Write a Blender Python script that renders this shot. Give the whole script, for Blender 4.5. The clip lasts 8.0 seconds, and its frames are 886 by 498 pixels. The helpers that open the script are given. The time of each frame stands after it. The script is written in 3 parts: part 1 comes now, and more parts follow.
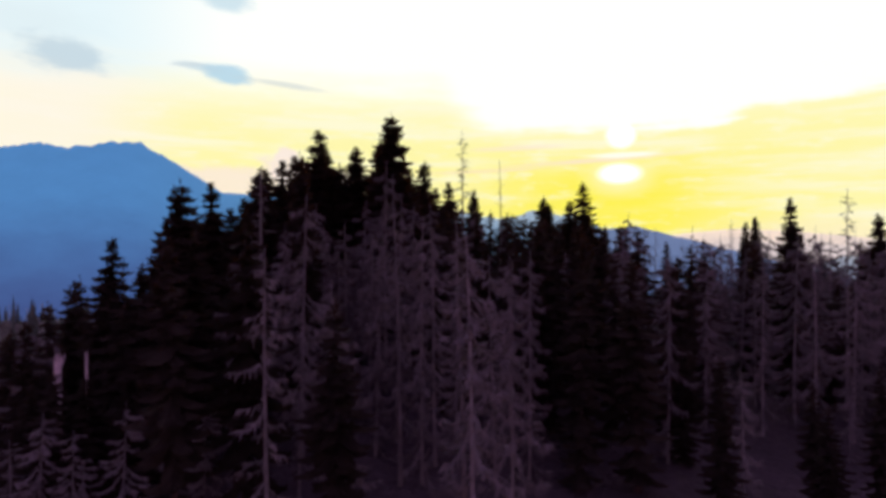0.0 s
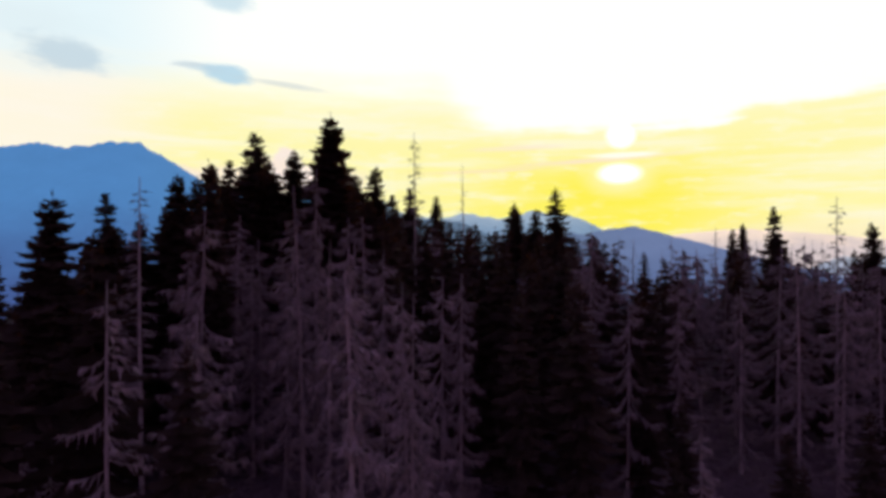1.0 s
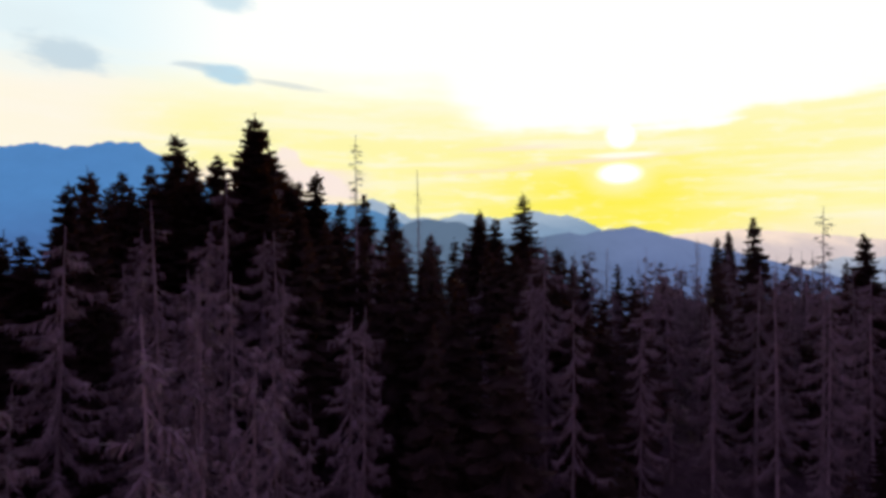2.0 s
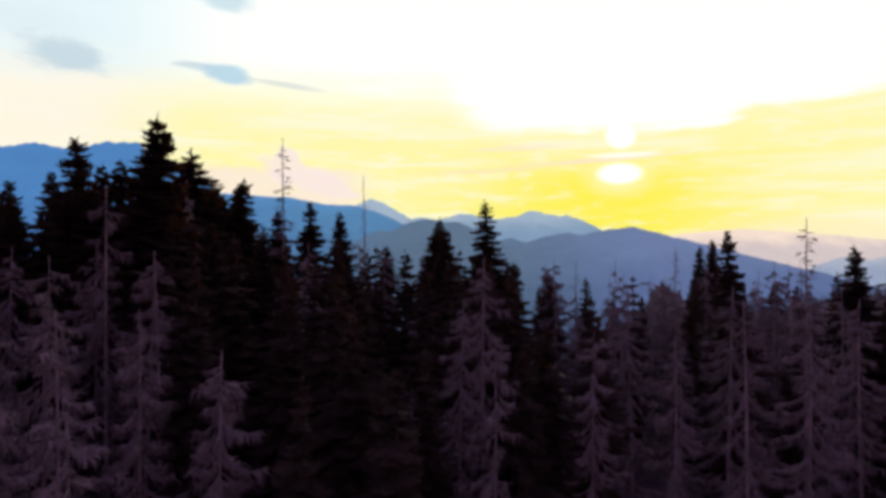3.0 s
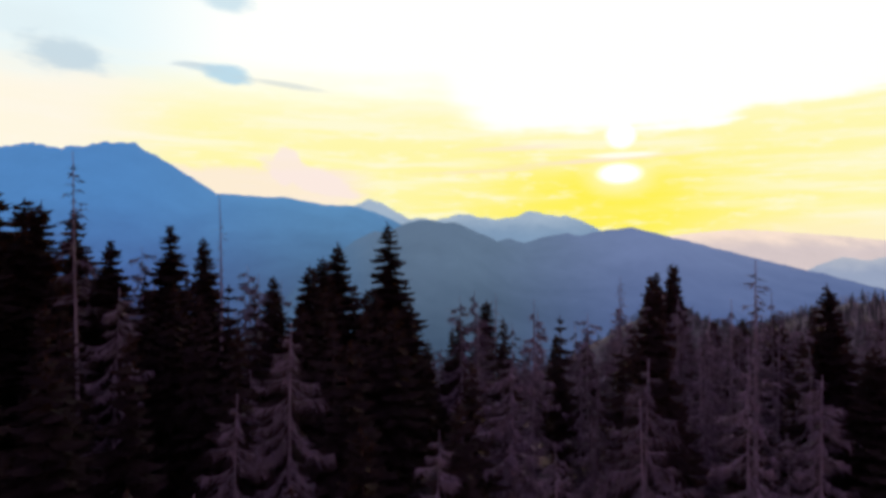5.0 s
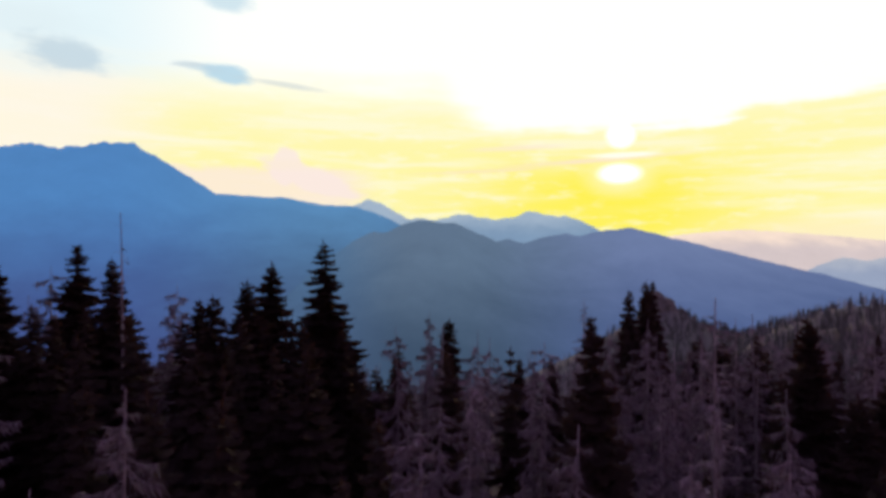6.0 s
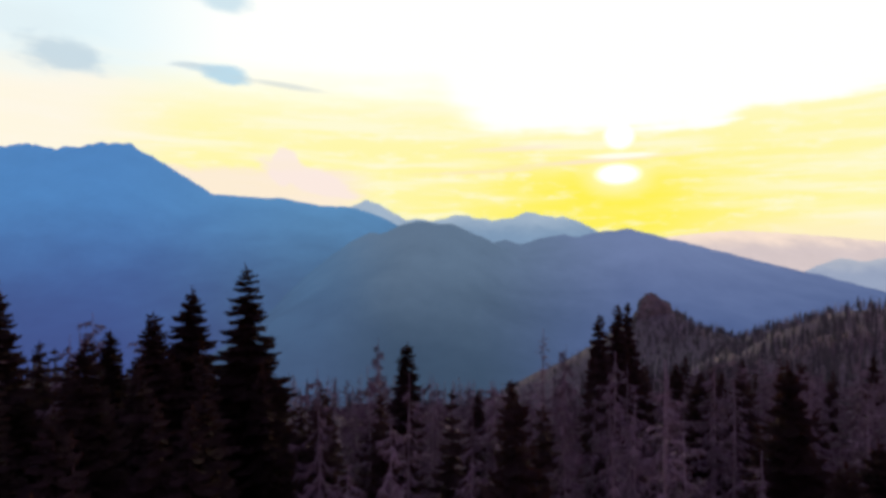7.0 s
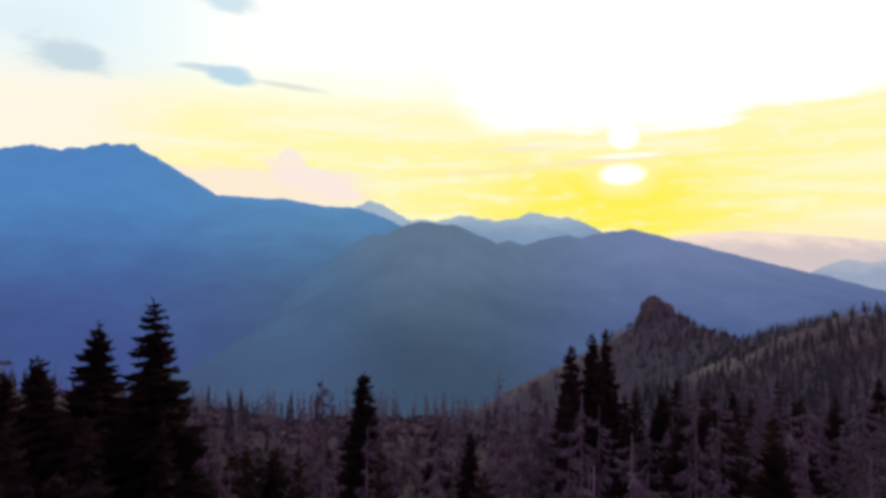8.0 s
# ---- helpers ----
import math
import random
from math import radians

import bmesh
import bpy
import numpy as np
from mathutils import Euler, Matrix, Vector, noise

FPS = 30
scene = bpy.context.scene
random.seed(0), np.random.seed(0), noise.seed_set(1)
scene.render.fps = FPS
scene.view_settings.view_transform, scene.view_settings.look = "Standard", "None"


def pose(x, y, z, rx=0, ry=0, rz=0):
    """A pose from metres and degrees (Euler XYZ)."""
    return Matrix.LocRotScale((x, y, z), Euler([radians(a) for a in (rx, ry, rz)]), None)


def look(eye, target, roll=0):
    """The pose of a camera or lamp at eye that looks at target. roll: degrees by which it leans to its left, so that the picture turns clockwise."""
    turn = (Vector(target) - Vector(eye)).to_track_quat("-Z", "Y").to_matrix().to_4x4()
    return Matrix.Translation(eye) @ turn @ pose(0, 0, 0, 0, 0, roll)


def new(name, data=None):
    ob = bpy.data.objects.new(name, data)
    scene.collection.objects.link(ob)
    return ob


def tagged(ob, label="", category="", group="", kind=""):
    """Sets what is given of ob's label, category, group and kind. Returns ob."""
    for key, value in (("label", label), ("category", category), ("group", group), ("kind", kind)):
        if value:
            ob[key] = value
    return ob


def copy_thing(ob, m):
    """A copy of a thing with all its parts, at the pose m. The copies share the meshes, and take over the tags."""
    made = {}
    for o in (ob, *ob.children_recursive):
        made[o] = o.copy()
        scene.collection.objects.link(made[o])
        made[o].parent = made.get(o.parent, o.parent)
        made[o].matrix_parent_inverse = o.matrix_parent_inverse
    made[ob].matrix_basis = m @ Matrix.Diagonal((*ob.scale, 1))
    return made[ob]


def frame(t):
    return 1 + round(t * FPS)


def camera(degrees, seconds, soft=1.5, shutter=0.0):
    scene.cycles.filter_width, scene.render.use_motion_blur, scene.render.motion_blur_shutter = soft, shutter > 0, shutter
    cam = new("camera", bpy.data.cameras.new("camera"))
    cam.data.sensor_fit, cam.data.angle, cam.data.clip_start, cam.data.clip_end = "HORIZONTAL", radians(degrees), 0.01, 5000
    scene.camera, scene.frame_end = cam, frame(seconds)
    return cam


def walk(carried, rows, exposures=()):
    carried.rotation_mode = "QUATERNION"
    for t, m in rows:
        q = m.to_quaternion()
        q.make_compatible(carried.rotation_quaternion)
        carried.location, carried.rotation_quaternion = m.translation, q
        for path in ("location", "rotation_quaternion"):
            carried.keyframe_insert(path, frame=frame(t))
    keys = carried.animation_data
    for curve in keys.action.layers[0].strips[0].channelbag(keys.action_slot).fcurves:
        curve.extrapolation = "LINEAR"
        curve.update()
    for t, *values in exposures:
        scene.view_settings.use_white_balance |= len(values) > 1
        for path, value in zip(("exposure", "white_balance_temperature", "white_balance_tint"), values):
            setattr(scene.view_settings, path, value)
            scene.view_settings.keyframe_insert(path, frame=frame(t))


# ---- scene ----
cam = camera(70.0, 8.0, soft=3.8)
# seconds, x, y, z, pitch, yaw: a drone gliding to the right, ahead and slowly up
PATH = [
    (0.0, 0.00, 0.00, 30.00, 0.00, 0.00),
    (0.5, 2.24, 2.80, 30.65, 0.00, 0.00),
    (1.0, 4.49, 5.60, 31.26, 0.00, 0.00),
    (1.5, 6.75, 8.40, 31.87, 0.00, 0.00),
    (2.2, 9.93, 12.33, 32.71, 0.00, 0.00),
    (3.0, 13.56, 16.81, 33.67, 0.00, 0.00),
    (3.5, 15.79, 19.59, 34.28, 0.00, 0.00),
    (4.0, 18.02, 22.33, 34.90, 0.00, 0.00),
    (4.5, 20.23, 25.04, 35.60, 0.00, 0.00),
    (5.2, 23.32, 28.74, 36.66, 0.00, 0.00),
    (6.0, 26.80, 32.97, 37.94, 0.00, 0.00),
    (6.5, 28.83, 35.68, 38.75, 0.02, -0.05),
    (7.0, 30.82, 38.43, 39.59, 0.05, -0.14),
    (7.5, 32.80, 41.21, 40.47, 0.06, 0.05),
    (8.0, 34.76, 44.00, 41.37, 0.08, 0.25),
]
walk(cam, [(t, pose(x, y, z, 90 + pitch, 0, yaw)) for t, x, y, z, pitch, yaw in PATH])

# ---- world, sun ----
SUN_AZ, SUN_EL = 15.6, 6.5          # degrees to the right of +y, and up


class Nodes:
    """Short hand for node trees."""

    def __init__(self, tree):
        self.tree = tree

    def put(self, kind, operation="", data_type="", blend_type=""):
        n = self.tree.nodes.new(kind)
        if operation:
            n.operation = operation
        if data_type:
            n.data_type = data_type
        if blend_type:
            n.blend_type = blend_type
        return n

    def link(self, a, b):
        if isinstance(a, (int, float)):
            b.default_value = a
        elif isinstance(a, tuple):
            b.default_value = a if len(a) == len(b.default_value) else (*a, 1.0)
        else:
            self.tree.links.new(a, b)

    def m(self, op, *args):
        n = self.put("ShaderNodeMath", operation=op)
        for i, a in enumerate(args):
            self.link(a, n.inputs[i])
        return n.outputs[0]

    def add(self, *args):
        out = args[0]
        for a in args[1:]:
            out = self.m("ADD", out, a)
        return out

    def mul(self, *args):
        out = args[0]
        for a in args[1:]:
            out = self.m("MULTIPLY", out, a)
        return out

    def step(self, lo, hi, x):
        """Smooth step from 0 at lo to 1 at hi (hi may be below lo)."""
        n = self.put("ShaderNodeMapRange")
        n.interpolation_type = "SMOOTHSTEP"
        flip = hi < lo
        self.link(x, n.inputs["Value"])
        n.inputs["From Min"].default_value, n.inputs["From Max"].default_value = min(lo, hi), max(lo, hi)
        n.inputs["To Min"].default_value, n.inputs["To Max"].default_value = (1, 0) if flip else (0, 1)
        return n.outputs[0]

    def mix(self, fac, a, b):
        n = self.put("ShaderNodeMix", data_type="RGBA")
        self.link(fac, n.inputs[0])
        self.link(a, n.inputs[6])
        self.link(b, n.inputs[7])
        return n.outputs[2]

    def noise(self, vector, scale, detail=4.0, rough=0.55):
        n = self.put("ShaderNodeTexNoise")
        if vector is not None:
            self.tree.links.new(vector, n.inputs["Vector"])
        n.inputs["Scale"].default_value, n.inputs["Detail"].default_value, n.inputs["Roughness"].default_value = scale, detail, rough
        return n.outputs["Fac"]

    def vec(self, x, y, z=0.0):
        n = self.put("ShaderNodeCombineXYZ")
        for i, a in enumerate((x, y, z)):
            self.link(a, n.inputs[i])
        return n.outputs[0]


world = bpy.data.worlds.new("sky")
scene.world = world
world.use_nodes = True
world.node_tree.nodes.clear()
w = Nodes(world.node_tree)
way = w.put("ShaderNodeTexCoord").outputs["Generated"]
split = w.put("ShaderNodeSeparateXYZ")
w.link(way, split.inputs[0])
az = w.mul(w.m("ARCTAN2", split.outputs[0], split.outputs[1]), 57.29578)
el = w.mul(w.m("ARCSINE", split.outputs[2]), 57.29578)


def blob(caz, cel, raz, rel, soft=0.5, slope=0.0, wobble=0.0):
    """A soft ellipse on the sky, sloping down to the right, its rim frayed by noise."""
    da = w.m("DIVIDE", w.add(az, -caz), raz)
    de = w.m("DIVIDE", w.add(el, -cel, w.mul(w.add(az, -caz), slope)), rel)
    d = w.m("SQRT", w.add(w.mul(da, da), w.mul(de, de)))
    if wobble:
        d = w.add(d, w.mul(w.add(fray, -0.5), wobble))
    return w.step(1 + soft, 1 - soft, d)


streak = w.noise(w.vec(w.mul(az, 0.055), w.mul(el, 0.62)), 1.0, 5.0, 0.6)
patch = w.noise(w.vec(w.mul(az, 0.16), w.mul(el, 0.34), 7.0), 1.0, 3.0, 0.5)
fray = w.noise(w.vec(w.mul(az, 0.35), w.mul(el, 0.9), 3.0), 1.0, 4.0, 0.6)

edge = w.add(14.0, w.mul(w.step(-1, 5, az), -3.6), w.mul(w.step(22, 27, az), 1.6), w.mul(w.step(27, 40, az), 0.5), w.mul(w.add(streak, -0.5), 4.4), w.mul(w.add(fray, -0.5), 1.2))
blur = w.add(2.6, w.mul(w.step(-2, 7, az), -2.0))
high = w.step(-1.0, 0.9, w.m("DIVIDE", w.m("SUBTRACT", el, edge), blur))
near_sun = w.mul(w.step(22, 3, w.m("ABSOLUTE", w.add(az, -14.5))), w.step(10.5, 4.5, el))
mottle = w.noise(w.vec(w.mul(az, 0.30), w.mul(el, 1.15), 11.0), 1.0, 5.0, 0.62)
yellow = w.mix(near_sun, (1.0, 0.935, 0.42), (1.0, 0.89, 0.12))
pale = w.mul(w.step(0.44, 0.64, streak), w.add(1.0, w.mul(near_sun, -0.75)))
yellow = w.mix(w.mul(pale, 0.8), yellow, (1.0, 0.965, 0.72))
yellow = w.mix(w.mul(w.step(0.50, 0.68, mottle), 0.55), yellow, (1.0, 0.975, 0.74))
yellow = w.mix(w.mul(w.step(8.5, 13.0, el), 0.45), yellow, (1.0, 0.97, 0.70))
yellow = w.mix(w.mul(w.step(-20, -31, az), 0.85), yellow, (1.0, 0.93, 0.82))
# a low bank of rosy cloud with a puff rising from it
ragged = w.mul(w.add(fray, -0.5), 1.6)
bank = w.mul(w.step(0.45, -0.35, w.add(el, -6.9, ragged)), w.step(-5, -10, az), w.step(-32, -22, az))
yellow = w.mix(w.mul(bank, 0.85), yellow, (0.98, 0.83, 0.70))
puff = w.m("MAXIMUM", blob(-14.0, 7.2, 1.25, 1.65, 0.12, 0.0, 1.0), blob(-12.0, 6.3, 4.2, 1.05, 0.18, 0.34, 1.0))
yellow = w.mix(w.mul(puff, 0.85), yellow, (0.97, 0.82, 0.77))
far_left = w.mul(w.step(-15, -30, az), w.step(10.0, 14.5, el))
white = w.mix(far_left, (1.05, 1.05, 1.0), (0.80, 0.93, 0.97))
front = w.mix(high, yellow, white)
front = w.mix(w.mul(blob(-31.0, 14.8, 2.7, 1.15, 0.5, 0.08, 1.6), 0.8), front, (0.53, 0.66, 0.75))
front = w.mix(w.mul(blob(-33.5, 17.0, 4.0, 1.2, 0.8, 0.0, 1.5), 0.35), front, (0.70, 0.80, 0.84))
front = w.mix(w.mul(blob(-18.9, 14.68, 2.0, 0.66, 0.42, 0.08, 1.5), 0.9), front, (0.46, 0.68, 0.82))
front = w.mix(w.mul(blob(-20.9, 15.0, 1.6, 0.30, 0.6, 0.10, 1.2), 0.6), front, (0.52, 0.68, 0.78))
front = w.mix(w.mul(blob(-14.0, 14.12, 3.2, 0.24, 0.6, 0.10, 1.1), 0.6), front, (0.58, 0.65, 0.68))
front = w.mix(w.mul(blob(-22.0, 15.15, 1.2, 0.16, 0.6, -0.08, 0.8), 0.6), front, (0.62, 0.70, 0.74))
front = w.mix(w.mul(blob(-19.2, 20.5, 2.2, 0.85, 0.5, 0.10, 1.1), 0.85), front, (0.58, 0.75, 0.84))
# the sun behind a thin veil: its glow, its disc, and the streaks across it
front = w.mix(w.mul(blob(15.9, 5.4, 4.8, 2.3, 0.8, 0.0, 0.6), 0.75), front, (1.0, 0.88, 0.08))
front = w.mix(w.mul(blob(15.6, 6.3, 2.6, 1.5, 0.6), 0.6), front, (1.0, 0.97, 0.60))
front = w.mix(blob(15.6, 6.55, 1.75, 0.82, 0.35), front, (1.3, 1.28, 1.15))
front = w.mix(blob(15.7, 9.85, 1.2, 1.1, 0.3, 0.0, 0.3), front, (1.2, 1.2, 1.15))
front = w.mix(w.mul(blob(13.4, 7.75, 6.2, 0.20, 0.7, -0.05, 1.0), 0.75), front, (0.98, 0.80, 0.66))
front = w.mix(w.mul(blob(15.9, 8.15, 2.9, 0.22, 0.5, -0.01, 0.5), 0.85), front, (1.1, 1.05, 0.95))
front = w.mix(w.mul(blob(6.8, 9.0, 3.8, 0.22, 0.7, -0.03, 1.2), 0.6), front, (0.98, 0.82, 0.70))
front = w.mix(w.mul(blob(4.0, 7.0, 5.5, 0.16, 0.7, -0.04, 1.2), 0.6), front, (0.98, 0.80, 0.60))
# towards the low right the yellow pales into haze
front = w.mix(w.mul(w.step(18, 30, az), w.step(3.6, 0.8, el), 0.8), front, (1.0, 0.87, 0.60))

sky = w.put("ShaderNodeTexSky")
sky.sky_type, sky.sun_disc = "NISHITA", False
sky.sun_elevation, sky.sun_rotation = radians(SUN_EL), radians(SUN_AZ)
sky.dust_density = 2.0
dome = w.put("ShaderNodeMix", data_type="RGBA", blend_type="MULTIPLY")
dome.inputs[0].default_value = 1.0
w.link(sky.outputs[0], dome.inputs[6])
# unseen sky made rosy, and brighter overhead than near the horizon, to shape light
dome_gain = w.add(0.62, w.mul(w.m("MAXIMUM", split.outputs[2], 0.0), 0.95))
w.link(w.vec(w.mul(dome_gain, 0.335), w.mul(dome_gain, 0.119), w.mul(dome_gain, 0.212)), dome.inputs[7])
ahead = w.mul(w.step(75, 40, w.m("ABSOLUTE", az)), w.step(55, 22, el))
both = w.mix(ahead, dome.outputs[2], front)
back = w.put("ShaderNodeBackground")
w.link(both, back.inputs[0])
back.inputs[1].default_value = 1.0
w.link(back.outputs[0], w.put("ShaderNodeOutputWorld").inputs[0])

lamp = bpy.data.lights.new("sun", "SUN")
lamp.energy, lamp.angle, lamp.color = 0.9, radians(3.0), (1.0, 0.60, 0.36)
sun = new("sun", lamp)
aim = Vector((math.sin(radians(SUN_AZ)), math.cos(radians(SUN_AZ)), math.tan(radians(SUN_EL))))
sun.matrix_world = look(aim * 900, (0, 0, 0))

# ---- materials ----
def surface(name, colours, scale, rough=0.9, bump=0.3, fine=9.0, vary=0.25, through_light=None, haze_tone=None, gloss=0.2):
    """A rough natural surface: two colours in coarse patches, fine grain, relief, and a random tone for each object.
    Paler haze colour can be painted in, in patches, between two distances along y."""
    mat = bpy.data.materials.new(name)
    mat.use_nodes = True
    n = Nodes(mat.node_tree)
    bsdf = mat.node_tree.nodes["Principled BSDF"]
    place = n.put("ShaderNodeTexCoord").outputs["Object"]
    coarse = n.noise(place, scale, 4.0)
    grain = n.noise(place, scale * fine, 3.0, 0.6)
    col = n.mix(n.step(0.35, 0.65, coarse), colours[0], colours[1])
    if haze_tone:
        pale_haze, y0, y1 = haze_tone
        xyz = n.put("ShaderNodeSeparateXYZ")
        n.link(place, xyz.inputs[0])
        col = n.mix(n.mul(n.step(y0, y1, n.add(xyz.outputs[1], n.mul(n.add(coarse, -0.5), 160))), 0.85), col, pale_haze)
    tone = n.add(1 - vary / 2, n.mul(n.put("ShaderNodeObjectInfo").outputs["Random"], vary), n.mul(n.add(grain, -0.5), 0.9))
    shade = n.put("ShaderNodeMix", data_type="RGBA", blend_type="MULTIPLY")
    shade.inputs[0].default_value = 1.0
    n.link(col, shade.inputs[6])
    n.link(n.vec(tone, tone, tone), shade.inputs[7])
    n.link(shade.outputs[2], bsdf.inputs["Base Color"])
    bsdf.inputs["Roughness"].default_value = rough
    bsdf.inputs["Specular IOR Level"].default_value = gloss
    relief = n.put("ShaderNodeBump")
    relief.inputs["Strength"].default_value, relief.inputs["Distance"].default_value = bump, 0.3 / scale
    n.link(grain, relief.inputs["Height"])
    n.link(relief.outputs[0], bsdf.inputs["Normal"])
    if through_light:
        leaf = n.put("ShaderNodeBsdfTranslucent")
        n.link(through_light, leaf.inputs[0])
        blend = n.put("ShaderNodeMixShader")
        blend.inputs[0].default_value = 0.1
        n.link(bsdf.outputs[0], blend.inputs[1])
        n.link(leaf.outputs[0], blend.inputs[2])
        n.link(blend.outputs[0], mat.node_tree.nodes["Material Output"].inputs[0])
    return mat


needles = surface("spruce_needles", ((0.017, 0.0165, 0.0135), (0.034, 0.033, 0.025)), 0.7, 0.85, 0.2, 9.0, 0.5, (0.26, 0.11, 0.03), gloss=0.04)
bleached = surface("bleached_splintered_wood", ((0.58, 0.55, 0.54), (0.78, 0.75, 0.73)), 1.5)
bark = surface("spruce_bark", ((0.055, 0.042, 0.038), (0.085, 0.066, 0.058)), 1.5)
dead_wood = surface("dead_grey_wood", ((0.18, 0.184, 0.174), (0.265, 0.27, 0.255)), 0.8, 0.9, 0.4, 9.0, 0.5)
dead_twigs = surface("dead_lichen_twigs", ((0.130, 0.131, 0.125), (0.208, 0.210, 0.199)), 0.6, 0.95, 0.2, 9.0, 0.6)
# far along y the floor is painted paler in place of haze
earth = surface("forest_floor", ((0.060, 0.057, 0.058), (0.092, 0.087, 0.088)), 0.09, 0.95, 0.5, 14.0, 0.0, haze_tone=((0.135, 0.172, 0.145), 270, 420))
scrub = surface("low_dead_scrub", ((0.08, 0.072, 0.08), (0.13, 0.118, 0.13)), 0.5, 0.95, 0.3)
# far trees: base colours raised above the near ones to stand in for haze
hazed_needles = surface("hazed_spruce_needles", ((0.080, 0.112, 0.090), (0.112, 0.148, 0.118)), 0.12, 0.9, 0.2, 8.0, 0.0)
hazed_grey = surface("hazed_dead_trees", ((0.24, 0.29, 0.255), (0.34, 0.40, 0.35)), 0.12, 0.9, 0.2, 8.0, 0.0)
rock = surface("weathered_rock", ((0.115, 0.145, 0.112), (0.19, 0.225, 0.17)), 0.08, 0.9, 0.6, 10.0, 0.0)


def painted_haze(name, low, top, z_low, z_top, sides=(), scale=0.004):
    """A mountain range behind kilometres of evening air, whose haze is painted in as emission, uneven with its folds,
    over dark forest.
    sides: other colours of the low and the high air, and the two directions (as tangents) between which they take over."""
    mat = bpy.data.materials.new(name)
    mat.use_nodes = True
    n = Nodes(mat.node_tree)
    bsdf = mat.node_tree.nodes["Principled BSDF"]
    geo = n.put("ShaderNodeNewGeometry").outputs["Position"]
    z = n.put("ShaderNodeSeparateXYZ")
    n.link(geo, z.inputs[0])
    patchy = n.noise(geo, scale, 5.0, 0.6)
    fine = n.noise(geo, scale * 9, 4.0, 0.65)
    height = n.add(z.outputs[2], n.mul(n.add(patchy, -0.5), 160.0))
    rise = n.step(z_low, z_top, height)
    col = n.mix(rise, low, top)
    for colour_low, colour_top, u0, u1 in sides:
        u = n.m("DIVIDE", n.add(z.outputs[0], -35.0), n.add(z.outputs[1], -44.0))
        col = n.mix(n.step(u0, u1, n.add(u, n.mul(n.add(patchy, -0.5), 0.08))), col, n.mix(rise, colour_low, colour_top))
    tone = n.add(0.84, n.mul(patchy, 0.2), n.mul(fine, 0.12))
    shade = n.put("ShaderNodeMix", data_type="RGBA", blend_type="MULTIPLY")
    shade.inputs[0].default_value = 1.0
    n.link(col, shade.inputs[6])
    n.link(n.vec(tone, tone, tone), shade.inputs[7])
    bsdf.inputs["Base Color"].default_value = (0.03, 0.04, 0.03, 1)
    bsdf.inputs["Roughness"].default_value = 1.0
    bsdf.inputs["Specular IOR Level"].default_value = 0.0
    # the slopes themselves emit the haze colour
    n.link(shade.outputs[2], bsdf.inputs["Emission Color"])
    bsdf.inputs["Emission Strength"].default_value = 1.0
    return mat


air_high = painted_haze("blue_haze_mountain", (0.044, 0.078, 0.245), (0.070, 0.220, 0.50), -290, 360, [((0.050, 0.095, 0.185), (0.092, 0.250, 0.475), -0.55, -0.15)])
air_mid = painted_haze("blue_grey_haze_hill", (0.036, 0.072, 0.128), (0.105, 0.168, 0.255), -260, 85,
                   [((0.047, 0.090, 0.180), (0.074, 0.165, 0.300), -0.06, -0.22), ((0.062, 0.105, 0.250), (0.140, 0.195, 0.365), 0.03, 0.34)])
air_far = painted_haze("pale_blue_haze_range", (0.20, 0.31, 0.46), (0.34, 0.44, 0.56), 100, 260)
air_low = painted_haze("pale_rose_haze_range", (0.66, 0.56, 0.56), (0.92, 0.74, 0.62), 20, 140)
air_side = painted_haze("pale_lilac_haze_slope", (0.30, 0.36, 0.50), (0.46, 0.49, 0.56), -100, 20)


def mesh_object(name, verts, faces, mat, parent=None, smooth=False):
    data = bpy.data.meshes.new(name)
    data.from_pydata(verts, [], faces)
    data.materials.append(mat)
    if smooth:
        data.shade_smooth()
    ob = new(name, data)
    ob.parent = parent
    return ob

# ---- ground ----
def soft_plus(d, width):
    return width * np.logaddexp(0.0, d / width)


def bump(x, y, cx, cy, rx, ry):
    return np.exp(-((x - cx) / rx) ** 2 - ((y - cy) / ry) ** 2)


SPUR = [(75, 120, 11.0), (170, 235, 4.5), (278, 400, 8.0), (262, 520, -27.0), (240, 640, -28.0), (250, 900, -140.0)]


def spur_height(x, y):
    """A spur that runs away from the plateau, with a steep flank into the valley."""
    best = np.full(np.shape(x), -1e9)
    for (ax, ay, az_), (bx, by, bz) in zip(SPUR, SPUR[1:]):
        t = np.clip(((x - ax) * (bx - ax) + (y - ay) * (by - ay)) / ((bx - ax) ** 2 + (by - ay) ** 2), 0, 1)
        d = np.hypot(x - ax - t * (bx - ax), y - ay - t * (by - ay))
        best = np.maximum(best, az_ + t * (bz - az_) - 0.58 * soft_plus(d - 16, 12))
    return best


def rough_land(x, y):
    """Gentle folds, with no period that can be seen."""
    return (np.sin(x * 0.071 + 1.3 * np.sin(y * 0.043)) + np.sin(y * 0.083 + 1.7 * np.sin(x * 0.037 + 1)) + 0.5 * np.sin(x * 0.19 + y * 0.23))


